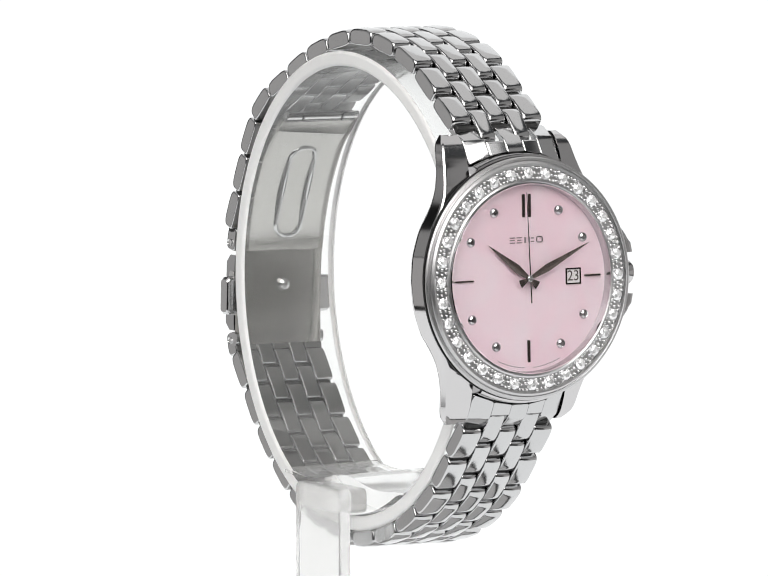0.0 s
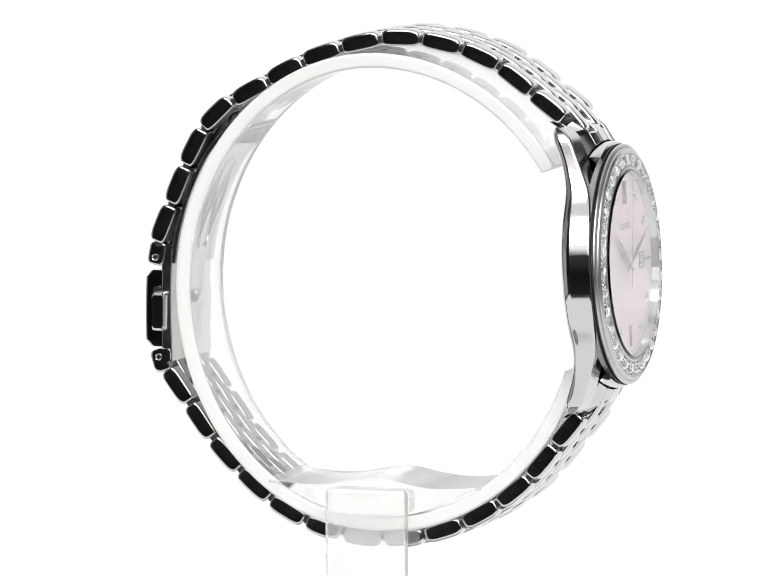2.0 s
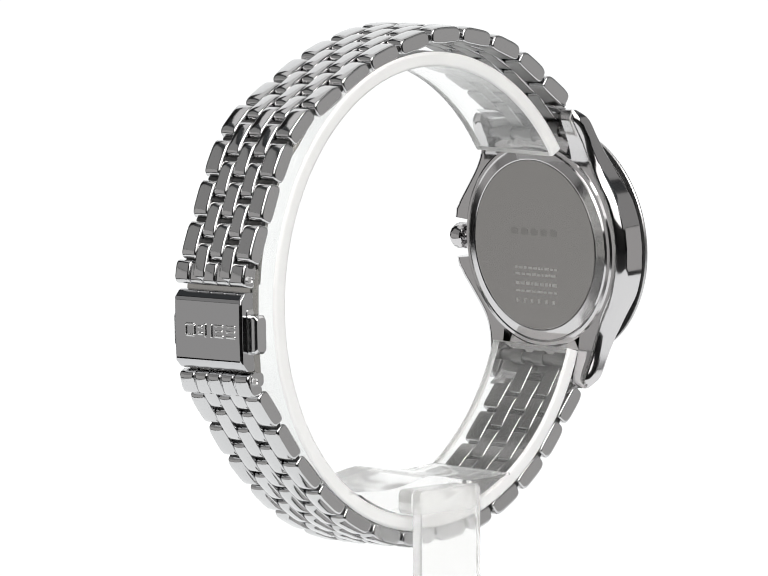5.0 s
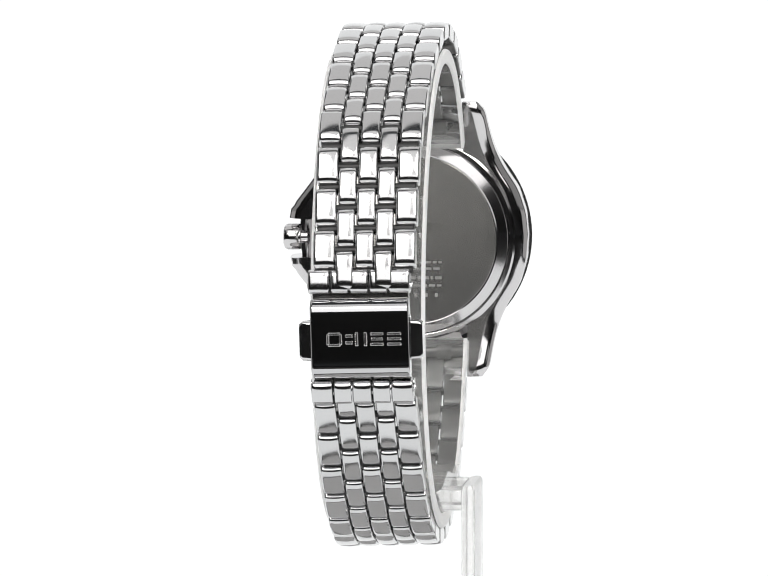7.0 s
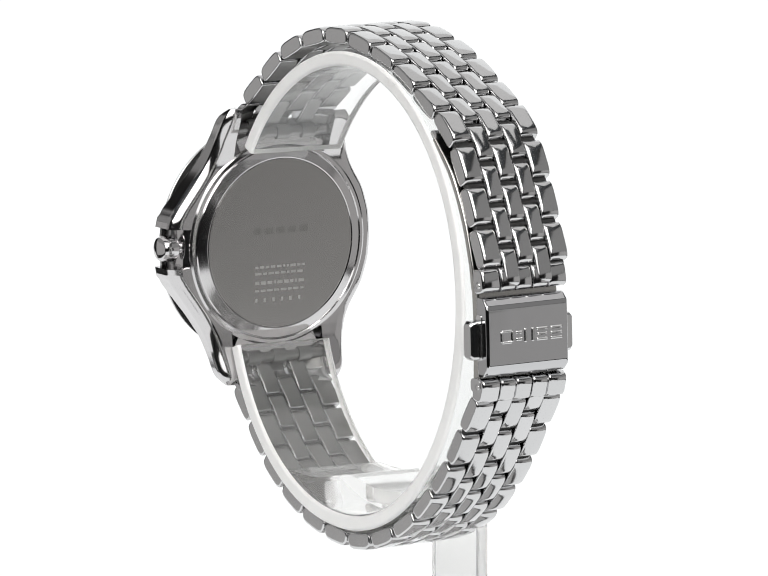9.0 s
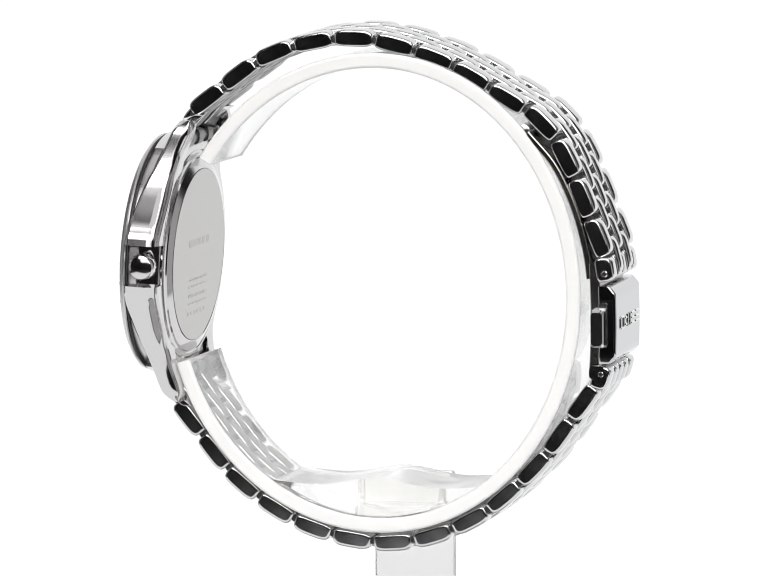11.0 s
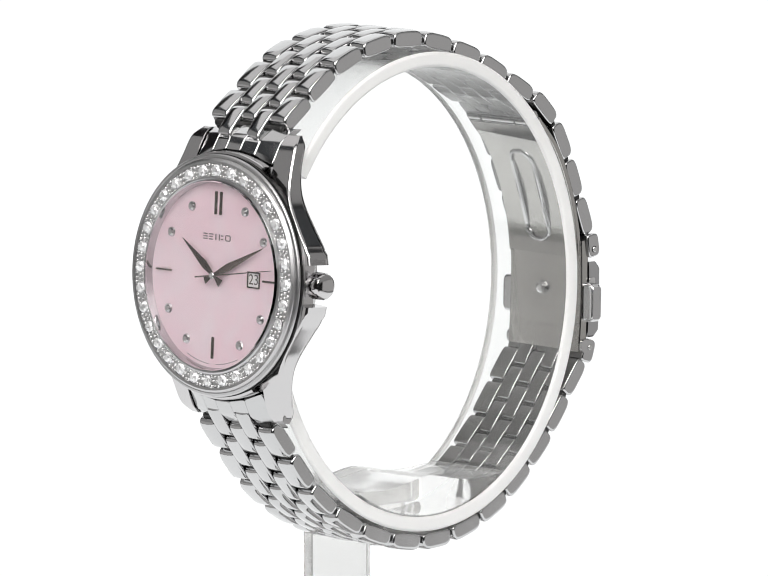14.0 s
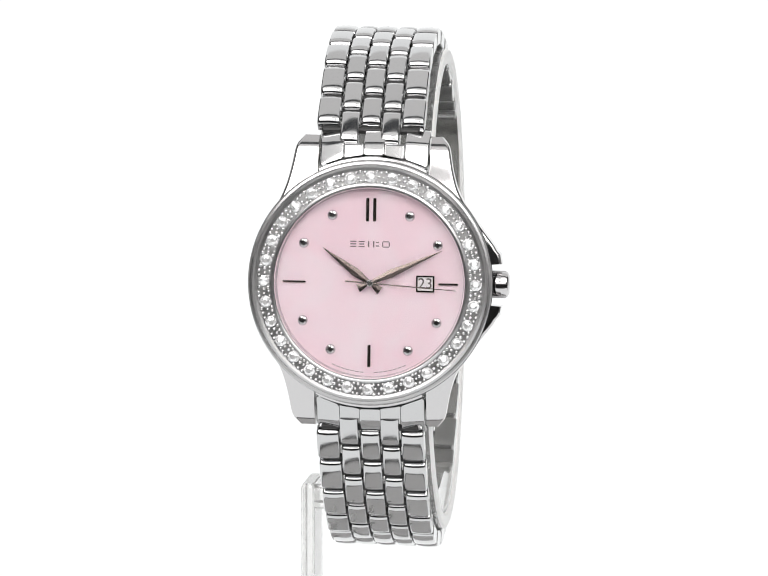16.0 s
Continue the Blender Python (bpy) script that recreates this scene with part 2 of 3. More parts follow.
def link_mesh(w, length, name):
    """One bracelet link: a rounded bar across, its length along y, its outside up z."""
    bm = bmesh.new()
    a, h, n = length / 2, w / 2, 32
    rings = []
    side = [(h, 0.34), (h, 0.2), (h - 0.03, 0.12), (h - 0.08, 0.05), (h - 0.15, 0.0), (h * 0.72, 0.0), (h * 0.4, 0.0)]
    for x, inset in [(-x, k) for x, k in side] + [(0, 0.0)] + side[::-1]:
        ring = []
        for i in range(n):
            q = 2 * math.pi * i / n
            c, s = math.cos(q), math.sin(q)
            y = (a - inset) * math.copysign(abs(c) ** (0.52 if s > 0 else 0.42), c)
            if s > 0:
                z = (1.2 - inset) * s ** 0.62 - 0.15 * (x / h) ** 2 * s
            else:
                z = -(0.92 - inset) * abs(s) ** 0.36
            ring.append((x, y, z))
        rings.append(ring)
    loft(bm, rings)
    ob = part(name, bm, STEEL, watch, sharp=50)
    me = ob.data
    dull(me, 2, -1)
    bpy.data.objects.remove(ob)
    return me


COLUMNS = [(-5.02, 2.68), (-2.42, 2.22), (0, 2.32), (2.42, 2.22), (5.02, 2.68)]


def bracelet():
    # pins coloured near black to stand in for shade between the links
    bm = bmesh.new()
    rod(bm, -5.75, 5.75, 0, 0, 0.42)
    pin = part("hinge_pin", bm, NEAR_BLACK, watch)
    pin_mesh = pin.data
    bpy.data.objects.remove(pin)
    meshes = {}
    for path, low in ((TOP, 0), (LOW, 1)):
        pts, total = curve(path, 400)
        pitch = total / 13
        for half in range(27):
            s = half * pitch / 2
            i = min(int(s / total * 399), 398)
            u = s / total * 399 - i
            p = pts[i] * (1 - u) + pts[i + 1] * u
            d = pts[min(i + 3, 399)] - pts[max(i - 3, 0)]
            d /= np.linalg.norm(d)
            hang = lean(p[0], p[1])
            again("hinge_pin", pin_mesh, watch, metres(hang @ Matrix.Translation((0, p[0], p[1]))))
            far = s / total
            taper = 1.0 - 0.05 * (1 - far if low else far)
            t = Vector((0, d[0], d[1]))
            up = Vector((1, 0, 0)).cross(t)
            # the outside looks away from the loop's middle
            if up.dot(Vector((0, p[0], p[1]))) < 0:
                t, up = -t, -up
            xa = t.cross(up)
            for k, (x, w) in enumerate(COLUMNS):
                if k % 2 == half % 2:
                    continue
                key = (w, low)
                if key not in meshes:
                    meshes[key] = link_mesh(w, pitch - 0.44, "link")
                m = Matrix.Identity(4)
                for r in range(3):
                    m[r][0], m[r][1], m[r][2] = xa[r], t[r], up[r]
                m.translation = Vector((x * taper, p[0], p[1]))
                again("link", meshes[key], watch, metres(hang @ m) @ Matrix.Diagonal((taper, 1, 1, 1)))


bracelet()


def station(table, v):
    """A smooth value from a table of stations, even in v."""
    q = [abs(v) + d for d in (-0.7, -0.35, 0.0, 0.35, 0.7)]
    return sum(float(np.interp(abs(u), [a for a, _ in table], [b for _, b in table])) for u in q) / 5


WEST = [(0, 14.3), (3, 14.05), (6, 13.1), (9, 11.2), (11, 10.35), (13, 9.85), (15, 9.5), (16, 9.35), (16.7, 9.0), (17.4, 7.9)]
EAST = [(0, 13.4), (3, 15.0), (4, 15.0), (6, 13.4), (9, 11.1), (11, 9.95), (13, 9.35), (15, 8.95), (16, 8.8), (16.7, 8.45), (17.4, 7.3)]
FRONT = [(0, -0.1), (5, 0.0), (8, 0.4), (10, 0.9), (12, 1.5), (14, 2.0), (15.6, 2.6), (16.4, 3.0), (17.0, 3.7), (17.6, 5.0)]
REAR = [(0, 3.9), (10, 3.9), (13, 4.5), (15, 5.3), (16.2, 5.7), (17.0, 5.6), (17.6, 5.0)]


def case():
    bm = bmesh.new()
    vs = sorted({*np.round(np.linspace(-17.1, 17.1, 77), 3), -10.9, -10.7, 10.7, 10.9, -2.32, -2.48, 2.32, 2.48})
    for side, table in ((-1, WEST), (1, EAST)):
        rings = []
        for v in vs:
            xo = station(table, v)
            if side > 0 and abs(v) < 2.4:
                xo = 13.3
            elif side > 0 and abs(v) < 4:
                xo = 15.45 - 0.2 * (abs(v) - 2.4)
            xi = 6.62 if abs(v) > 10.8 else 0.0
            y0, y1 = station(FRONT, v), station(REAR, v)
            f, r = 0.35, min(1.3, max(0.2, (y1 - y0 - 0.9) * 0.5))
            xc = min(max(xi + 0.02, math.sqrt(max(0, 148 - v * v))), xo - f - 0.2)
            fall = 0.5 * min(1, max(0, (abs(v) - 10) / 4))
            ring = [(xi, y1), (xi, max(y0, 1.25)), (xc, max(y0, 1.26)), (xc + 0.02, y0), (xo - f - 0.1, y0 + fall)]
            ring += [(xo - f + f * math.sin(radians(a)), y0 + fall + f - f * math.cos(radians(a))) for a in (0, 25, 50, 75, 90)]
            ring += [(xo, y0 + fall + f + 0.02), (xo, y1 - r - 0.02)]
            ring += [(xo - 1.5 + 1.5 * math.cos(radians(a)), y1 - r + r * math.sin(radians(a))) for a in (0, 18, 36, 54, 72, 90)]
            ring += [(max(xi, xo - 1.6), y1)]
            rings.append([(side * x, y, v) for x, y in ring])
        loft(bm, rings)
    for sgn in (1, -1):
        rings = []
        for a in np.linspace(-25.5, 25.5, 25):
            c, q = math.cos(radians(a)), math.sin(radians(a))
            rings.append([(r * q, y, sgn * r * c) for r, y in ((12.0, 3.85), (12.0, 0.2), (14.45, 0.3), (14.7, 0.42), (14.78, 0.7), (14.78, 3.3), (14.2, 3.85))])
        loft(bm, rings)
    body = part("case", bm, STEEL_CASE, watch, "polished steel watch case with four curved lugs", HEAD, 32)
    # bezel with its channel for the stones
    bm = bmesh.new()
    lathe(bm, [(13.8, 1.0), (13.9, -0.1), (14.0, -0.2), (14.3, -0.26), (14.4, -0.4), (14.38, -0.55), (14.25, -0.68), (14.0, -0.76), (13.92, -0.72), (13.85, -0.9), (13.6, -1.12), (13.3, -1.05), (13.25, -0.9), (11.75, -1.0), (11.7, -1.2), (11.5, -1.3),
               (11.3, -1.2), (11.28, -0.9), (11.2, -0.1), (11.2, 0.9), (12.3, 1.2)], 128)
    bezel = part("bezel", bm, STEEL_BEZEL, watch, "steel bezel ring set with clear stones", HEAD, 25)
    bm = bmesh.new()
    lathe(bm, [(11.35, -1.1), (11.25, -1.2), (11.1, -0.7), (10.98, -0.3), (11.15, -0.24)], 96)
    part("inner_ring", bm, MIRROR, watch, "polished sloping ring round the dial", HEAD, 25)
    # dark ring drawn in place of the shaded groove between bezel and case
    bm = bmesh.new()
    lathe(bm, [(13.9, 0.08), (13.9, -0.06), (14.46, -0.06), (14.46, 0.08)], 96)
    part("bezel_groove_line", bm, NEAR_BLACK, bezel, "thin dark ring standing in for the shaded groove under the bezel", HEAD)
    gem = bmesh.new()
    n = 8
    rg = lambda q, y, o: [(q * math.sin(2 * math.pi * (i + o) / n), y, q * math.cos(2 * math.pi * (i + o) / n)) for i in range(n)]
    loft(gem, [rg(0.3, -0.42, 0.5), rg(0.54, -0.3, 0), rg(0.74, -0.02, 0.5), rg(0.74, 0.1, 0.5)])
    gob = part("gemstone", gem, GEM, bezel, sharp=1)
    gme = gob.data
    bead = bmesh.new()
    bmesh.ops.create_icosphere(bead, subdivisions=1, radius=0.23)
    bob = part("bead", bead, RELIEF, bezel, sharp=80)
    bme = bob.data
    bpy.data.objects.remove(gob)
    bpy.data.objects.remove(bob)
    rnd = random.Random(8)
    for i in range(32):
        a = 360 * i / 32
        again("gemstone", gme, bezel, metres(HEAD @ pose(0, 0, 0, 0, a, 0) @ pose(0, -1.0, 12.5, rnd.uniform(-15, 15), 17 * i, rnd.uniform(-15, 15))))
        for r, off in ((11.93, 3.2), (11.93, 5.6), (11.93, 8.0), (12.45, 4.4), (12.5, 6.9), (13.08, 3.2), (13.08, 5.6), (13.08, 8.1)):
            k = rnd.uniform(0.75, 1.25)
            again("bead", bme, bezel, metres(HEAD @ pose(0, 0, 0, 0, a + off + rnd.uniform(-0.4, 0.4), 0) @ pose(0, -0.98, r + rnd.uniform(-0.08, 0.08))) @ Matrix.Diagonal((k, k, k, 1)))
    # case back
    bm = bmesh.new()
    lathe(bm, [(10.45, 3.9), (10.45, 4.6), (10.4, 4.62), (0.02, 4.62), (0.02, 3.9)], 96)
    back = part("case_back", bm, BACK, watch, "satin grey steel case back with engraved lines", HEAD, 20)
    bm = bmesh.new()
    lathe(bm, [(12.75, 3.7), (12.75, 3.92), (12.5, 4.08), (12.1, 4.15), (11.95, 4.05), (11.8, 4.25), (10.65, 4.6), (10.52, 4.56), (10.48, 3.7)], 128)
    part("back_ring", bm, STEEL_CASE, watch, "polished sloping ring round the case back", HEAD, 20)
    rnd = random.Random(3)
    for row, (z, h) in enumerate(((-2.9, 0.3), (-3.7, 0.3), (-4.85, 0.4), (-5.8, 0.28), (-7.0, 0.5))):
        x = 3.6
        while x > -3.4:
            w = 0.36 if row == 4 else rnd.uniform(0.3, 0.9)
            bm = bmesh.new()
            slab(bm, w, h, 4.64, 4.60, 0.06, 0.01, x - w / 2, z)
            part("engraved_bar", bm, ENGRAVED, back, m=HEAD)
            x -= w + (0.9 if row == 4 else 0.22)
    for i in range(5):
        bm = bmesh.new()
        slab(bm, 1.2, 0.9, 4.635, 4.60, 0.2, 0.01, 3.4 - 1.7 * i, 1.6)
        part("engraved_bar", bm, WORN, back, m=HEAD)
    # crown
    bm = bmesh.new()
    n = 40
    rings = []
    for x, r in ((13.0, 0.8), (14.0, 0.8), (14.05, 1.45), (14.3, 1.62), (15.7, 1.62), (16.05, 1.4), (16.2, 1.1), (16.25, 0.2)):
        rings.append([(x, 2.2 + (r - (0.1 if i % 2 and 14.1 < x < 15.8 else 0)) * math.cos(2 * math.pi * i / n), (r - (0.1 if i % 2 and 14.1 < x < 15.8 else 0)) * math.sin(2 * math.pi * i / n)) for i in range(n)])
    loft(bm, rings)
    part("crown", bm, STEEL_CASE, watch, "fluted steel winding crown", HEAD, 30)
    # the end pieces between the lugs
    for sgn in (1, -1):
        bm = bmesh.new()
        for k, (x, w) in enumerate(COLUMNS):
            tip = 16.2 if k % 2 else 17.75
            w2 = 2.82 if k in (0, 4) else w + 0.16
            rings = []
            for j, u in enumerate((0, 0.05, 0.25, 0.5, 0.62, 0.7, 0.85, 0.97, 1)):
                e = 0.14 if j in (0, 8) else 0.0
                ring = []
                for px, py in rounded(w2 - 2 * e, 1.3 - e, 0.16):
                    low = math.sqrt(14.98 ** 2 - (x + px) ** 2)
                    v = low + (tip - low) * u
                    y0 = 0.95 + 0.55 * (v - 14.2) + (0.95 * (v - 16.5) if v > 16.5 else 0) + 0.03 * (x + px) ** 2
                    ring.append((x + px, y0 + 0.65 + py, sgn * v))
                rings.append(ring)
            loft(bm, rings)
        piece = part("end_link", bm, STEEL, watch, "steel end piece of the bracelet", HEAD)
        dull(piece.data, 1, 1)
        bm = bmesh.new()
        rod(bm, -6.55, 6.55, 3.5, sgn * 14.4, 0.75, 14)
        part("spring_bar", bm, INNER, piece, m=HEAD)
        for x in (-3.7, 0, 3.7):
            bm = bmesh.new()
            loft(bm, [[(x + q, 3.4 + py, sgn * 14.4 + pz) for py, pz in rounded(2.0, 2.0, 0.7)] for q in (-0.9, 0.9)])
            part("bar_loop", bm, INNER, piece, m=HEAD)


case()


def dial():
    bm = bmesh.new()
    disc(bm, 11.22, 0, 0.5)
    face = part("dial", bm, DIAL, watch, "pale pink sunray watch dial", at=metres(FACE))
    for x in (-0.42, 0.42):
        bm = bmesh.new()
        slab(bm, 0.36, 2.75, -0.2, 0.02, 0.08, 0.06, x, 8.6)
        part("index_bar", bm, DARK_STEEL, face)
    for w, h, x, z in ((0.36, 2.6, 0, -8.6), (2.7, 0.2, -8.95, 0), (2.3, 0.24, 9.2, 0)):
        bm = bmesh.new()
        slab(bm, w, h, -0.2, 0.02, 0.08, 0.06, x, z)
        part("index_bar", bm, DARK_STEEL, face)
    for hour in (1, 2, 4, 5, 7, 8, 10, 11):
        a = radians(30 * hour)
        bm = bmesh.new()
        n = 10
        rings = [[(9.12 * math.sin(a) + q * math.sin(2 * math.pi * i / n), y, 9.12 * math.cos(a) + q * math.cos(2 * math.pi * i / n)) for i in range(n)]
                 for q, y in ((0.3, -0.34), (0.5, -0.22), (0.62, -0.02), (0.62, 0.02))]
        loft(bm, rings)
        part("index_dot", bm, STEEL_CASE, face, sharp=20)
    # the maker's mark as plain bars
    for x, z, w, h in ((-2.1, 0.3, 0.72, 0.13), (-2.1, 0, 0.72, 0.13), (-2.1, -0.3, 0.72, 0.13), (-1.12, 0.3, 0.72, 0.13), (-1.12, 0, 0.6, 0.13), (-1.12, -0.3, 0.72, 0.13),
                       (-0.3, 0, 0.17, 0.74), (0.3, 0, 0.17, 0.74), (0.75, 0.2, 0.4, 0.13), (0.75, -0.2, 0.4, 0.13),
                       (1.75, 0.31, 0.75, 0.12), (1.75, -0.31, 0.75, 0.12), (1.36, 0, 0.14, 0.5), (2.14, 0, 0.14, 0.5)):
        bm = bmesh.new()
        slab(bm, w, h, -0.06, 0.01, 0.05, 0.015, x + 0.05, 4.55 + z)
        part("mark_bar", bm, MARK, face)
    # date window
    bm = bmesh.new()
    a = [rounded(2.15, 1.95, 0.08), rounded(1.8, 1.6, 0.05)]
    loft(bm, [[(6.5 + x, y, z) for x, z in a[k]] for k, y in ((0, 0.01), (0, -0.1), (1, -0.1), (1, 0.01))], caps=False, loop=True)
    win = part("date_frame", bm, DARK_STEEL, face)
    bm = bmesh.new()
    slab(bm, 1.85, 1.65, -0.02, 0.02, 0.05, 0.005, 6.5, 0)
    part("date_disc", bm, DATE_WHITE, win)
    lettering("23", 1.75, Matrix.Translation((6.5, -0.03, 0)), INK, win, "date_numeral")
    # fine print round the foot of the dial
    for i in range(14):
        a = radians(180 + (i - 6.5) * 3.1 + (3 if i > 6 else -3))
        bm = bmesh.new()
        slab(bm, 0.42, 0.09, -0.02, 0.01, 0.03, 0.004)
        bmesh.ops.transform(bm, matrix=pose(10.55 * math.sin(a), 0, 10.55 * math.cos(a), 0, math.degrees(a), 0), verts=bm.verts)
        part("print_bar", bm, MARK, face)

    def hand(name, length, tail, wide, y, angle):
        bm = bmesh.new()
        rings = []
        for z, w, ridge in ((-tail, wide * 1.05, 0.06), (-tail * 0.2, wide * 0.35, 0.08), (length * 0.3, wide, 0.14), (length, 0.06, 0.02)):
            rings.append([(-w / 2, y, z), (0, y - ridge, z), (w / 2, y, z), (0, y + 0.05, z)])
        loft(bm, rings)
        bmesh.ops.transform(bm, matrix=pose(0, 0, 0, 0, angle, 0), verts=bm.verts)
        return part(name, bm, DARK_STEEL, watch, m=FACE, sharp=10)

    hand("hour_hand", 6.9, 1.5, 1.05, -0.4, 306)
    hand("minute_hand", 9.3, 1.5, 0.95, -0.55, 65)
    bm = bmesh.new()
    disc(bm, 0.4, -0.85, -0.3, 24, 0.1)
    part("hand_boss", bm, RELIEF, watch, m=FACE)
    bm = bmesh.new()
    loft(bm, [[(x * w, -0.72 + y, z) for x, y in ((-1, 0), (0, -0.04), (1, 0), (0, 0.03))] for z, w in ((-2.9, 0.09), (0, 0.09), (10.2, 0.045))])
    second = part("second_hand", bm, DARK_STEEL, watch, at=metres(FACE))
    # crystal
    bm = bmesh.new()
    disc(bm, 11.25, -1.5, -1.2, 96, 0.12)
    cr = part("crystal", bm, CRYSTAL, watch, "clear flat watch crystal", HEAD)
    cr.visible_shadow = False
    return second


second_hand = dial()


def clasp():
    # outer cover, bowed a little
    bm = bmesh.new()
    rings = []
    for z, drop in ((1.75, 0.75), (1.6, 0.55), (0.95, 0.06), (0.85, 0.0), (0, 0), (-2, 0), (-3, 0), (-4, 0), (-6, 0), (-6.7, 0.0), (-6.8, 0.06), (-7.4, 0.55), (-7.55, 0.75)):
        bow = 0.1 * (1 - ((z + 2.9) / 4.45) ** 2)
        rings.append([(x, 28.25 + bow + y - drop * (y > 0), z) for x, y in rounded(11.7 - 0.2 * drop, 2.2, 0.3)])
    loft(bm, rings)
    cover = part("clasp_cover", bm, MIRROR, watch, "mirror-polished steel folding clasp cover", m=CLASP, sharp=40)
    # raised maker's mark as plain bars
    for x, z, w, h in ((4.0, 0.62, 1.7, 0.36), (4.0, 0, 1.7, 0.36), (4.0, -0.62, 1.7, 0.36), (1.95, 0.62, 1.6, 0.36), (1.95, 0, 1.4, 0.36), (1.95, -0.62, 1.6, 0.36),
                       (0.6, 0, 0.42, 1.65), (-0.45, 0, 0.42, 1.65), (-1.35, 0.4, 0.9, 0.4), (-1.35, -0.4, 0.9, 0.4),
                       (-3.1, 0.66, 1.5, 0.34), (-3.1, -0.66, 1.5, 0.34), (-2.35, 0, 0.36, 1.3), (-3.85, 0, 0.36, 1.3)):
        bm = bmesh.new()
        slab(bm, w, h, 29.6, 29.3, 0.14, 0.12, -x - 0.1, -2.9 + z)
        part("mark_bar", bm, RELIEF, cover, m=CLASP)
    # push buttons on both flanks
    for sgn in (-1, 1):
        bm = bmesh.new()
        loft(bm, [[(sgn * x, 27.4 + y, -3.2 + z) for y, z in rounded(w, h, 0.4)] for x, w, h in ((5.6, 1.7, 4.8), (6.95, 1.7, 4.6), (7.3, 1.4, 4.0))])
        part("push_button", bm, STEEL, cover, m=CLASP)
        bm = bmesh.new()
        loft(bm, [[(sgn * x, 27.9 + y, -2.9 + z) for y, z in rounded(1.0, 5.4, 0.3)] for x in (5.7, 5.95)])
        part("flank_slot", bm, RELIEF, cover, m=CLASP)
    # lower body of the clasp
    bm = bmesh.new()
    rings = []
    for z, y in zip(np.linspace(4.4, -9.3, 12), np.linspace(0, 1, 12)):
        o = 27.0 + 0.2 * math.sin(math.pi * min(1, y * 1.1))
        rings.append([(px, o + py - 0.3, z) for px, py in rounded(11.4, 1.3, 0.2)])
    loft(bm, rings)
    base = part("clasp_base", bm, PLATE, watch, "satin steel inner plate of the clasp", m=CLASP, sharp=40)
    bm = bmesh.new()
    n = 10
    loft(bm, [[(q * math.sin(2 * math.pi * i / n), y, -1.8 + q * math.cos(2 * math.pi * i / n)) for i in range(n)] for q, y in ((0.35, 25.5), (0.75, 25.7), (0.95, 26.2))])
    part("rivet", bm, RELIEF, base, m=CLASP, sharp=10)
    # pinned bars at both ends
    for y, z in ((28.0, 3.3), (27.5, -8.8)):
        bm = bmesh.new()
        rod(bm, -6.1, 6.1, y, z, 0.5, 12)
        bar = part("pin_bar", bm, NEAR_BLACK, watch, m=CLASP)
        for k, (x, w) in enumerate(COLUMNS):
            bm = bmesh.new()
            rod(bm, 0.95 * (x - w / 2) + 0.04, 0.95 * (x + w / 2) - 0.04, y + 0.05, z, 0.62, 16)
            part("knuckle", bm, STEEL, bar, m=CLASP)
            up, tilt = (0.45, 10) if z > 0 else (-0.4, -17)
            at = CLASP @ Matrix.Translation((0.95 * x, y - 0.1, z + up)) @ pose(0, 0, 0, tilt - 90, 0, 0)
            again("end_piece", link_mesh(w, 2.85, "end_piece"), bar, metres(at) @ Matrix.Diagonal((0.95, 1, 1, 1)))
        for sgn in (-1, 1):
            bm = bmesh.new()
            rod(bm, sgn * 5.7, sgn * 6.15, y + 0.1, z, 0.42)
            part("pin", bm, RELIEF, bar, m=CLASP)
    for sgn in (-1, 1):
        bm = bmesh.new()
        loft(bm, [[(sgn * x, 27.1 + y, -8.6 + z) for y, z in rounded(1.9, 1.6, 0.5)] for x in (5.4, 6.1)])
        part("side_lug", bm, STEEL, base, m=CLASP)
    # long folding blade with its pressed oval
    path, _ = curve([(18.5, 19.8), (21.8, 16.0), (24.2, 11.0), (25.6, 6.0), (26.1, 2.6)], 26)
    bm = bmesh.new()
    rings = []
    for i, (y, z) in enumerate(path):
        d = path[min(i + 1, 25)] - path[max(i - 1, 0)]
        d /= np.linalg.norm(d)
        nrm = np.array((-d[1], d[0]))
        nrm = nrm if nrm[0] > 0 else -nrm
        rings.append([(px, y + nrm[0] * py, z + nrm[1] * py) for px, py in rounded(11.0, 0.8, 0.2)])
    loft(bm, rings)
    blade = part("folding_blade", bm, PLATE, watch, "satin steel folding blade with a pressed oval", m=CLASP, sharp=40)
    oval = rounded(3.6, 12.6, 1.75, 8)
    bm = bmesh.new()
    rings = []
    dense, total = curve([(18.5, 19.8), (21.8, 16.0), (24.2, 11.0), (25.6, 6.0), (26.1, 2.6)], 200)
    for ox, oz in oval:
        s = (total * 0.58 - oz) / total * 199
        i = int(min(max(s, 1), 197))
        p = dense[i]
        d = dense[i + 1] - dense[i - 1]
        d /= np.linalg.norm(d)
        nrm = np.array((d[1], -d[0]))
        nrm = nrm if nrm[0] < 0 else -nrm
        c = np.array((p[0], p[1])) + nrm * 0.42
        ring = []
        for q in range(8):
            a = 2 * math.pi * q / 8
            f = 1 + 0.3 * math.cos(a) / 1.75
            ring.append((ox * f, c[0] + nrm[0] * 0.26 * math.sin(a), c[1] + nrm[1] * 0.26 * math.sin(a) + (0.3 * math.cos(a) * (1 if oz > 0 else -1) if abs(oz) > 4.55 else 0)))
        rings.append(ring)
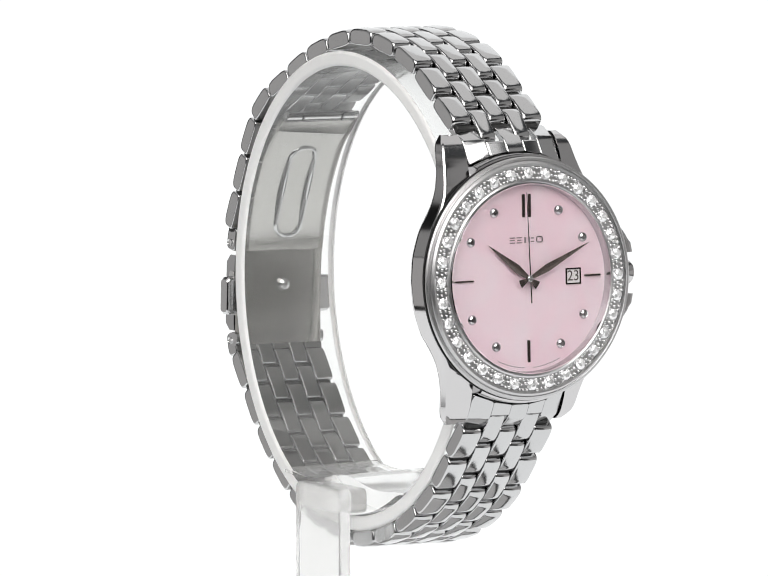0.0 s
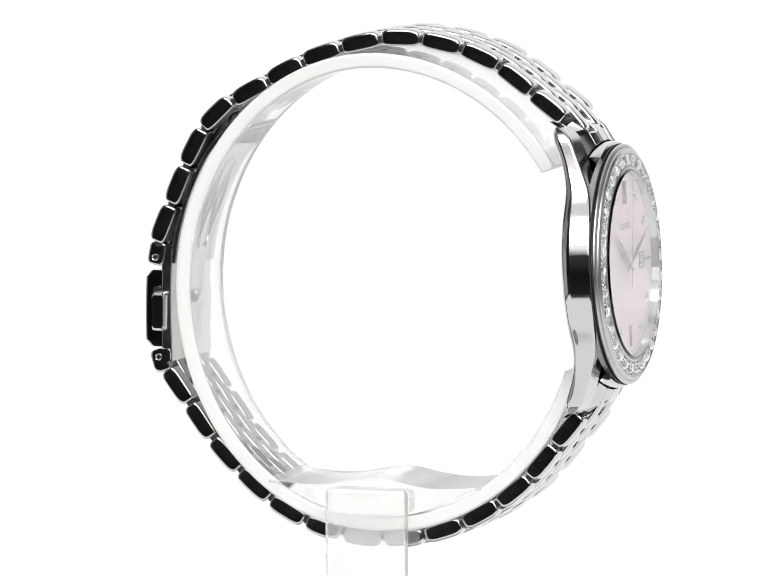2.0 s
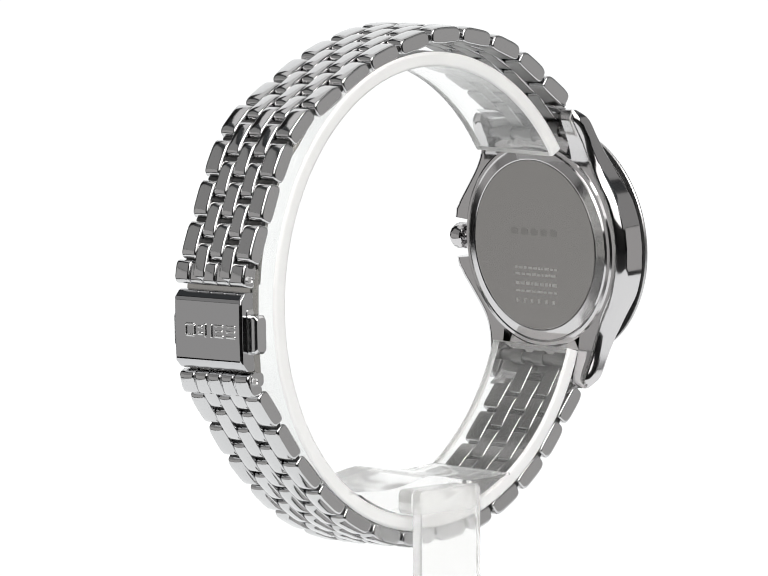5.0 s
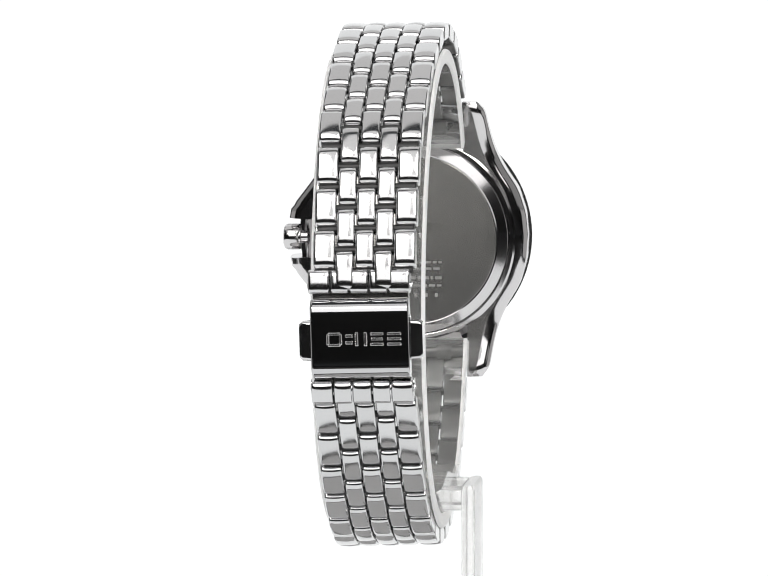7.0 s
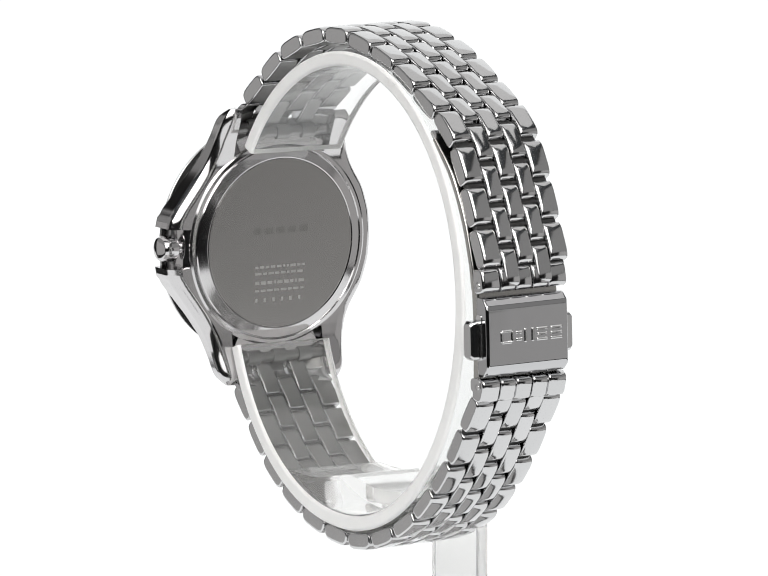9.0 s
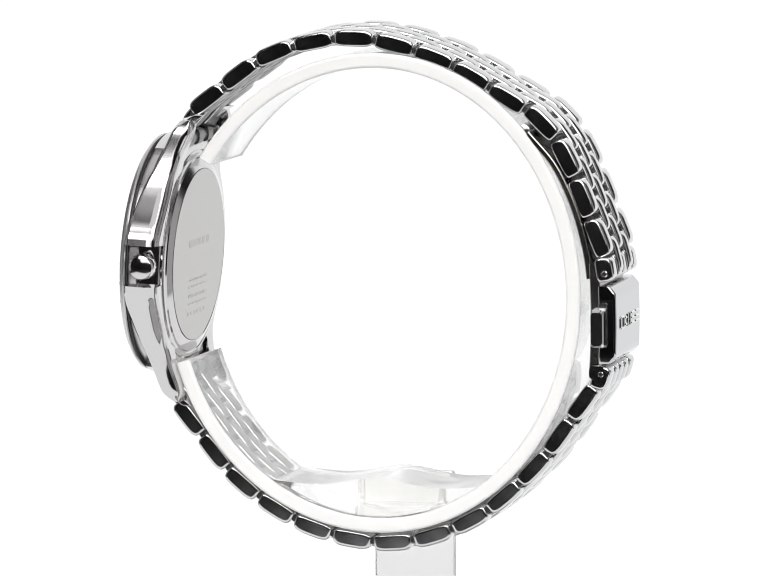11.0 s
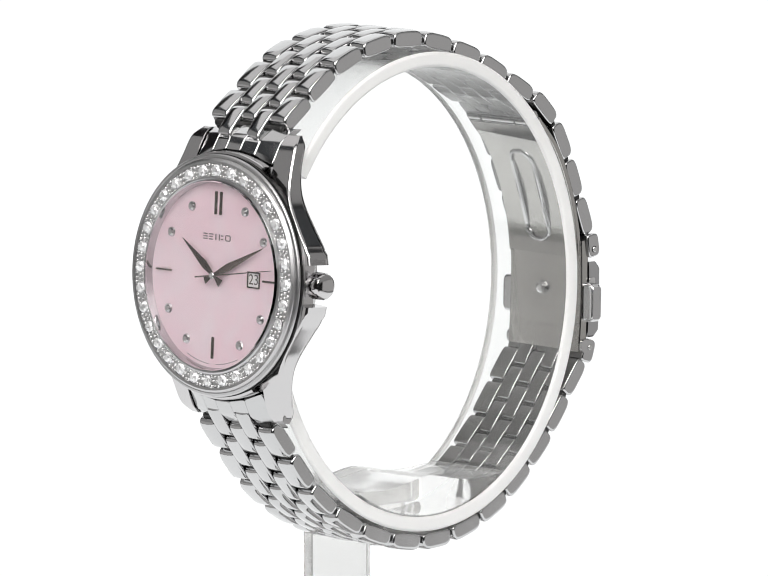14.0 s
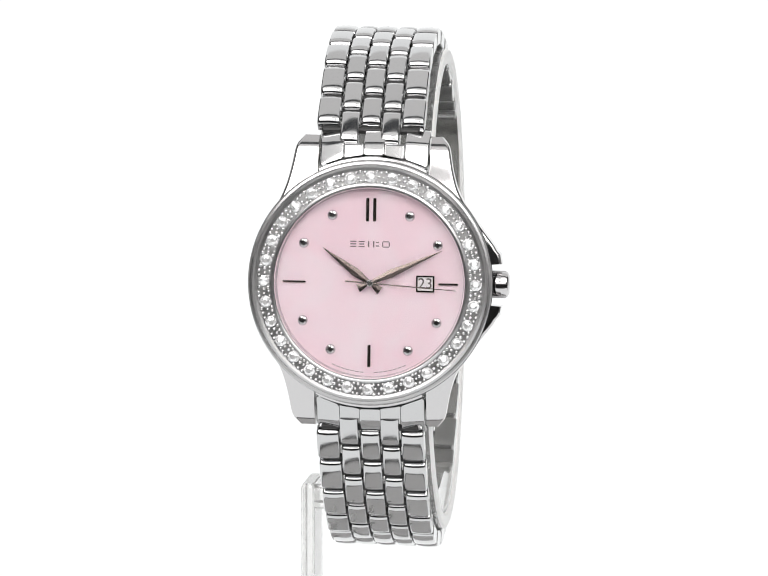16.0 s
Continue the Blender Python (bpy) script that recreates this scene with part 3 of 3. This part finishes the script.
    loft(bm, rings, loop=True)
    part("pressed_oval", bm, STEEL, blade, m=CLASP)
    bm = bmesh.new()
    rod(bm, -5.15, 5.15, 18.1, 20.0, 0.45, 10)
    axle = part("hinge_axle", bm, NEAR_BLACK, blade, m=CLASP)
    for x0, x1 in ((-5.2, -2.9), (-2.75, 2.75), (2.9, 5.2)):
        bm = bmesh.new()
        rod(bm, x0, x1, 18.0, 20.1, 0.8, 14)
        part("hinge_tube", bm, RELIEF, axle, m=CLASP)


clasp()

# ---------------------------------------------------------------- the clear stand
stand = tagged(new("display_stand"), "clear acrylic watch display stand with curved cuff and flat post", "display stand")
stand.rotation_mode = "QUATERNION"


def display_stand():
    bm = bmesh.new()
    rings = []
    for a in np.linspace(146.5, -161.5, 260):
        c, s = math.cos(radians(a)), math.sin(radians(a))
        wide = 25.3 if c > 0 else 26.6
        py, pz = wide * c, 28.95 * s
        ny, nz = c / wide, s / 28.95
        k = math.hypot(ny, nz)
        ny, nz = ny / k, nz / k
        rings.append([(x, py + ny * (q - 0.9), pz + nz * (q - 0.9)) for x, q in [(px + 0.35, q) for px, q in rounded(13.5, 1.8, 0.35, 2)]])
    loft(bm, rings)
    cuff = part("cuff", bm, ACRYLIC, stand, "clear acrylic open cuff with frosted edges", sharp=60)
    cuff.data.materials.append(SAWN)
    for poly in cuff.data.polygons:
        if abs(poly.normal.x) > 0.25 or len(poly.vertices) > 4:
            poly.material_index = 1
    bm = bmesh.new()
    ys = np.linspace(-13.2, 13.4, 31)
    upper = [(y, -23.0 + 0.75 * math.cos(y / 9.0 * math.pi) * (1 - abs(y) / 16)) for y in ys]
    lower = [(y, -27.0 * math.sqrt(1 - (y / 23.6) ** 2)) for y in ys]
    out = upper + lower[::-1]
    loft(bm, [[(x, y, z if i < 31 else max(min(z, upper[61 - i][1] - 0.3), upper[61 - i][1] - 0.3 - 1.1 * min(ys[61 - i] + 13.2, 13.4 - ys[61 - i]))) for i, (y, z) in enumerate(out)] for x in (-6.6, 6.6)])
    seat = part("seat", bm, SEAT, stand, "clear acrylic waved seat inside the cuff")
    bm = bmesh.new()
    loft(bm, [[(x, 0.2 + y, -24.9 + z) for y, z in rounded(10.2, 3.0, 0.8)] for x in (-8.72, -6.45)])
    block = part("bracket", bm, MILKY, stand)
    bm = bmesh.new()
    loft(bm, [[(-9.52 + x, 0.2 + y, z) for x, y in rounded(1.6 - e, 10.0 - e, 0.25, 3)] for z, e in ((-23.3, 0.5), (-23.6, 0.12), (-23.9, 0), (-70.05, 0))])
    post = part("post", bm, MILKY, stand)
    flat = pose(0, 0, -70, -90, 0, 0)
    bm = bmesh.new()
    disc(bm, 37, 0, 4.9, 96, 0.6)
    base = part("base_plate", bm, BASE, stand, "flat round grey base plate with a dark edge", flat)
    # dark ring added out of view so a dark curve reflects in the links
    bm = bmesh.new()
    lathe(bm, [(36.9, 0.6), (36.9, -0.3), (36.5, -0.5), (33.0, -0.5), (32.8, 0.02)], 96)
    part("added_edge_ring", bm, NEAR_BLACK, base, "unseen dark ring on the base's edge, added for its reflection", flat)
    for ob in (cuff, seat, block, post):
        ob.visible_shadow = False


display_stand()


# ---------------------------------------------------------------- what moves
def motions():
    rows = [(t, turn(t)) for t in np.arange(0, 16.01, 0.5)]
    off = Matrix.Translation((-0.00025, 0, 0))  # stands a little off the turntable's axis
    walk(watch, [(t, pose(0, 0, 0, 0, 0, a) @ off) for t, a in rows])
    walk(stand, [(t, pose(0, 0, 0, 0, 0, a) @ off) for t, a in rows])
    walk(second_hand, [(t, metres(FACE) @ pose(0, 0, 0, 0, 6 * t - 2, 0)) for t in range(0, 17, 2)])


motions()
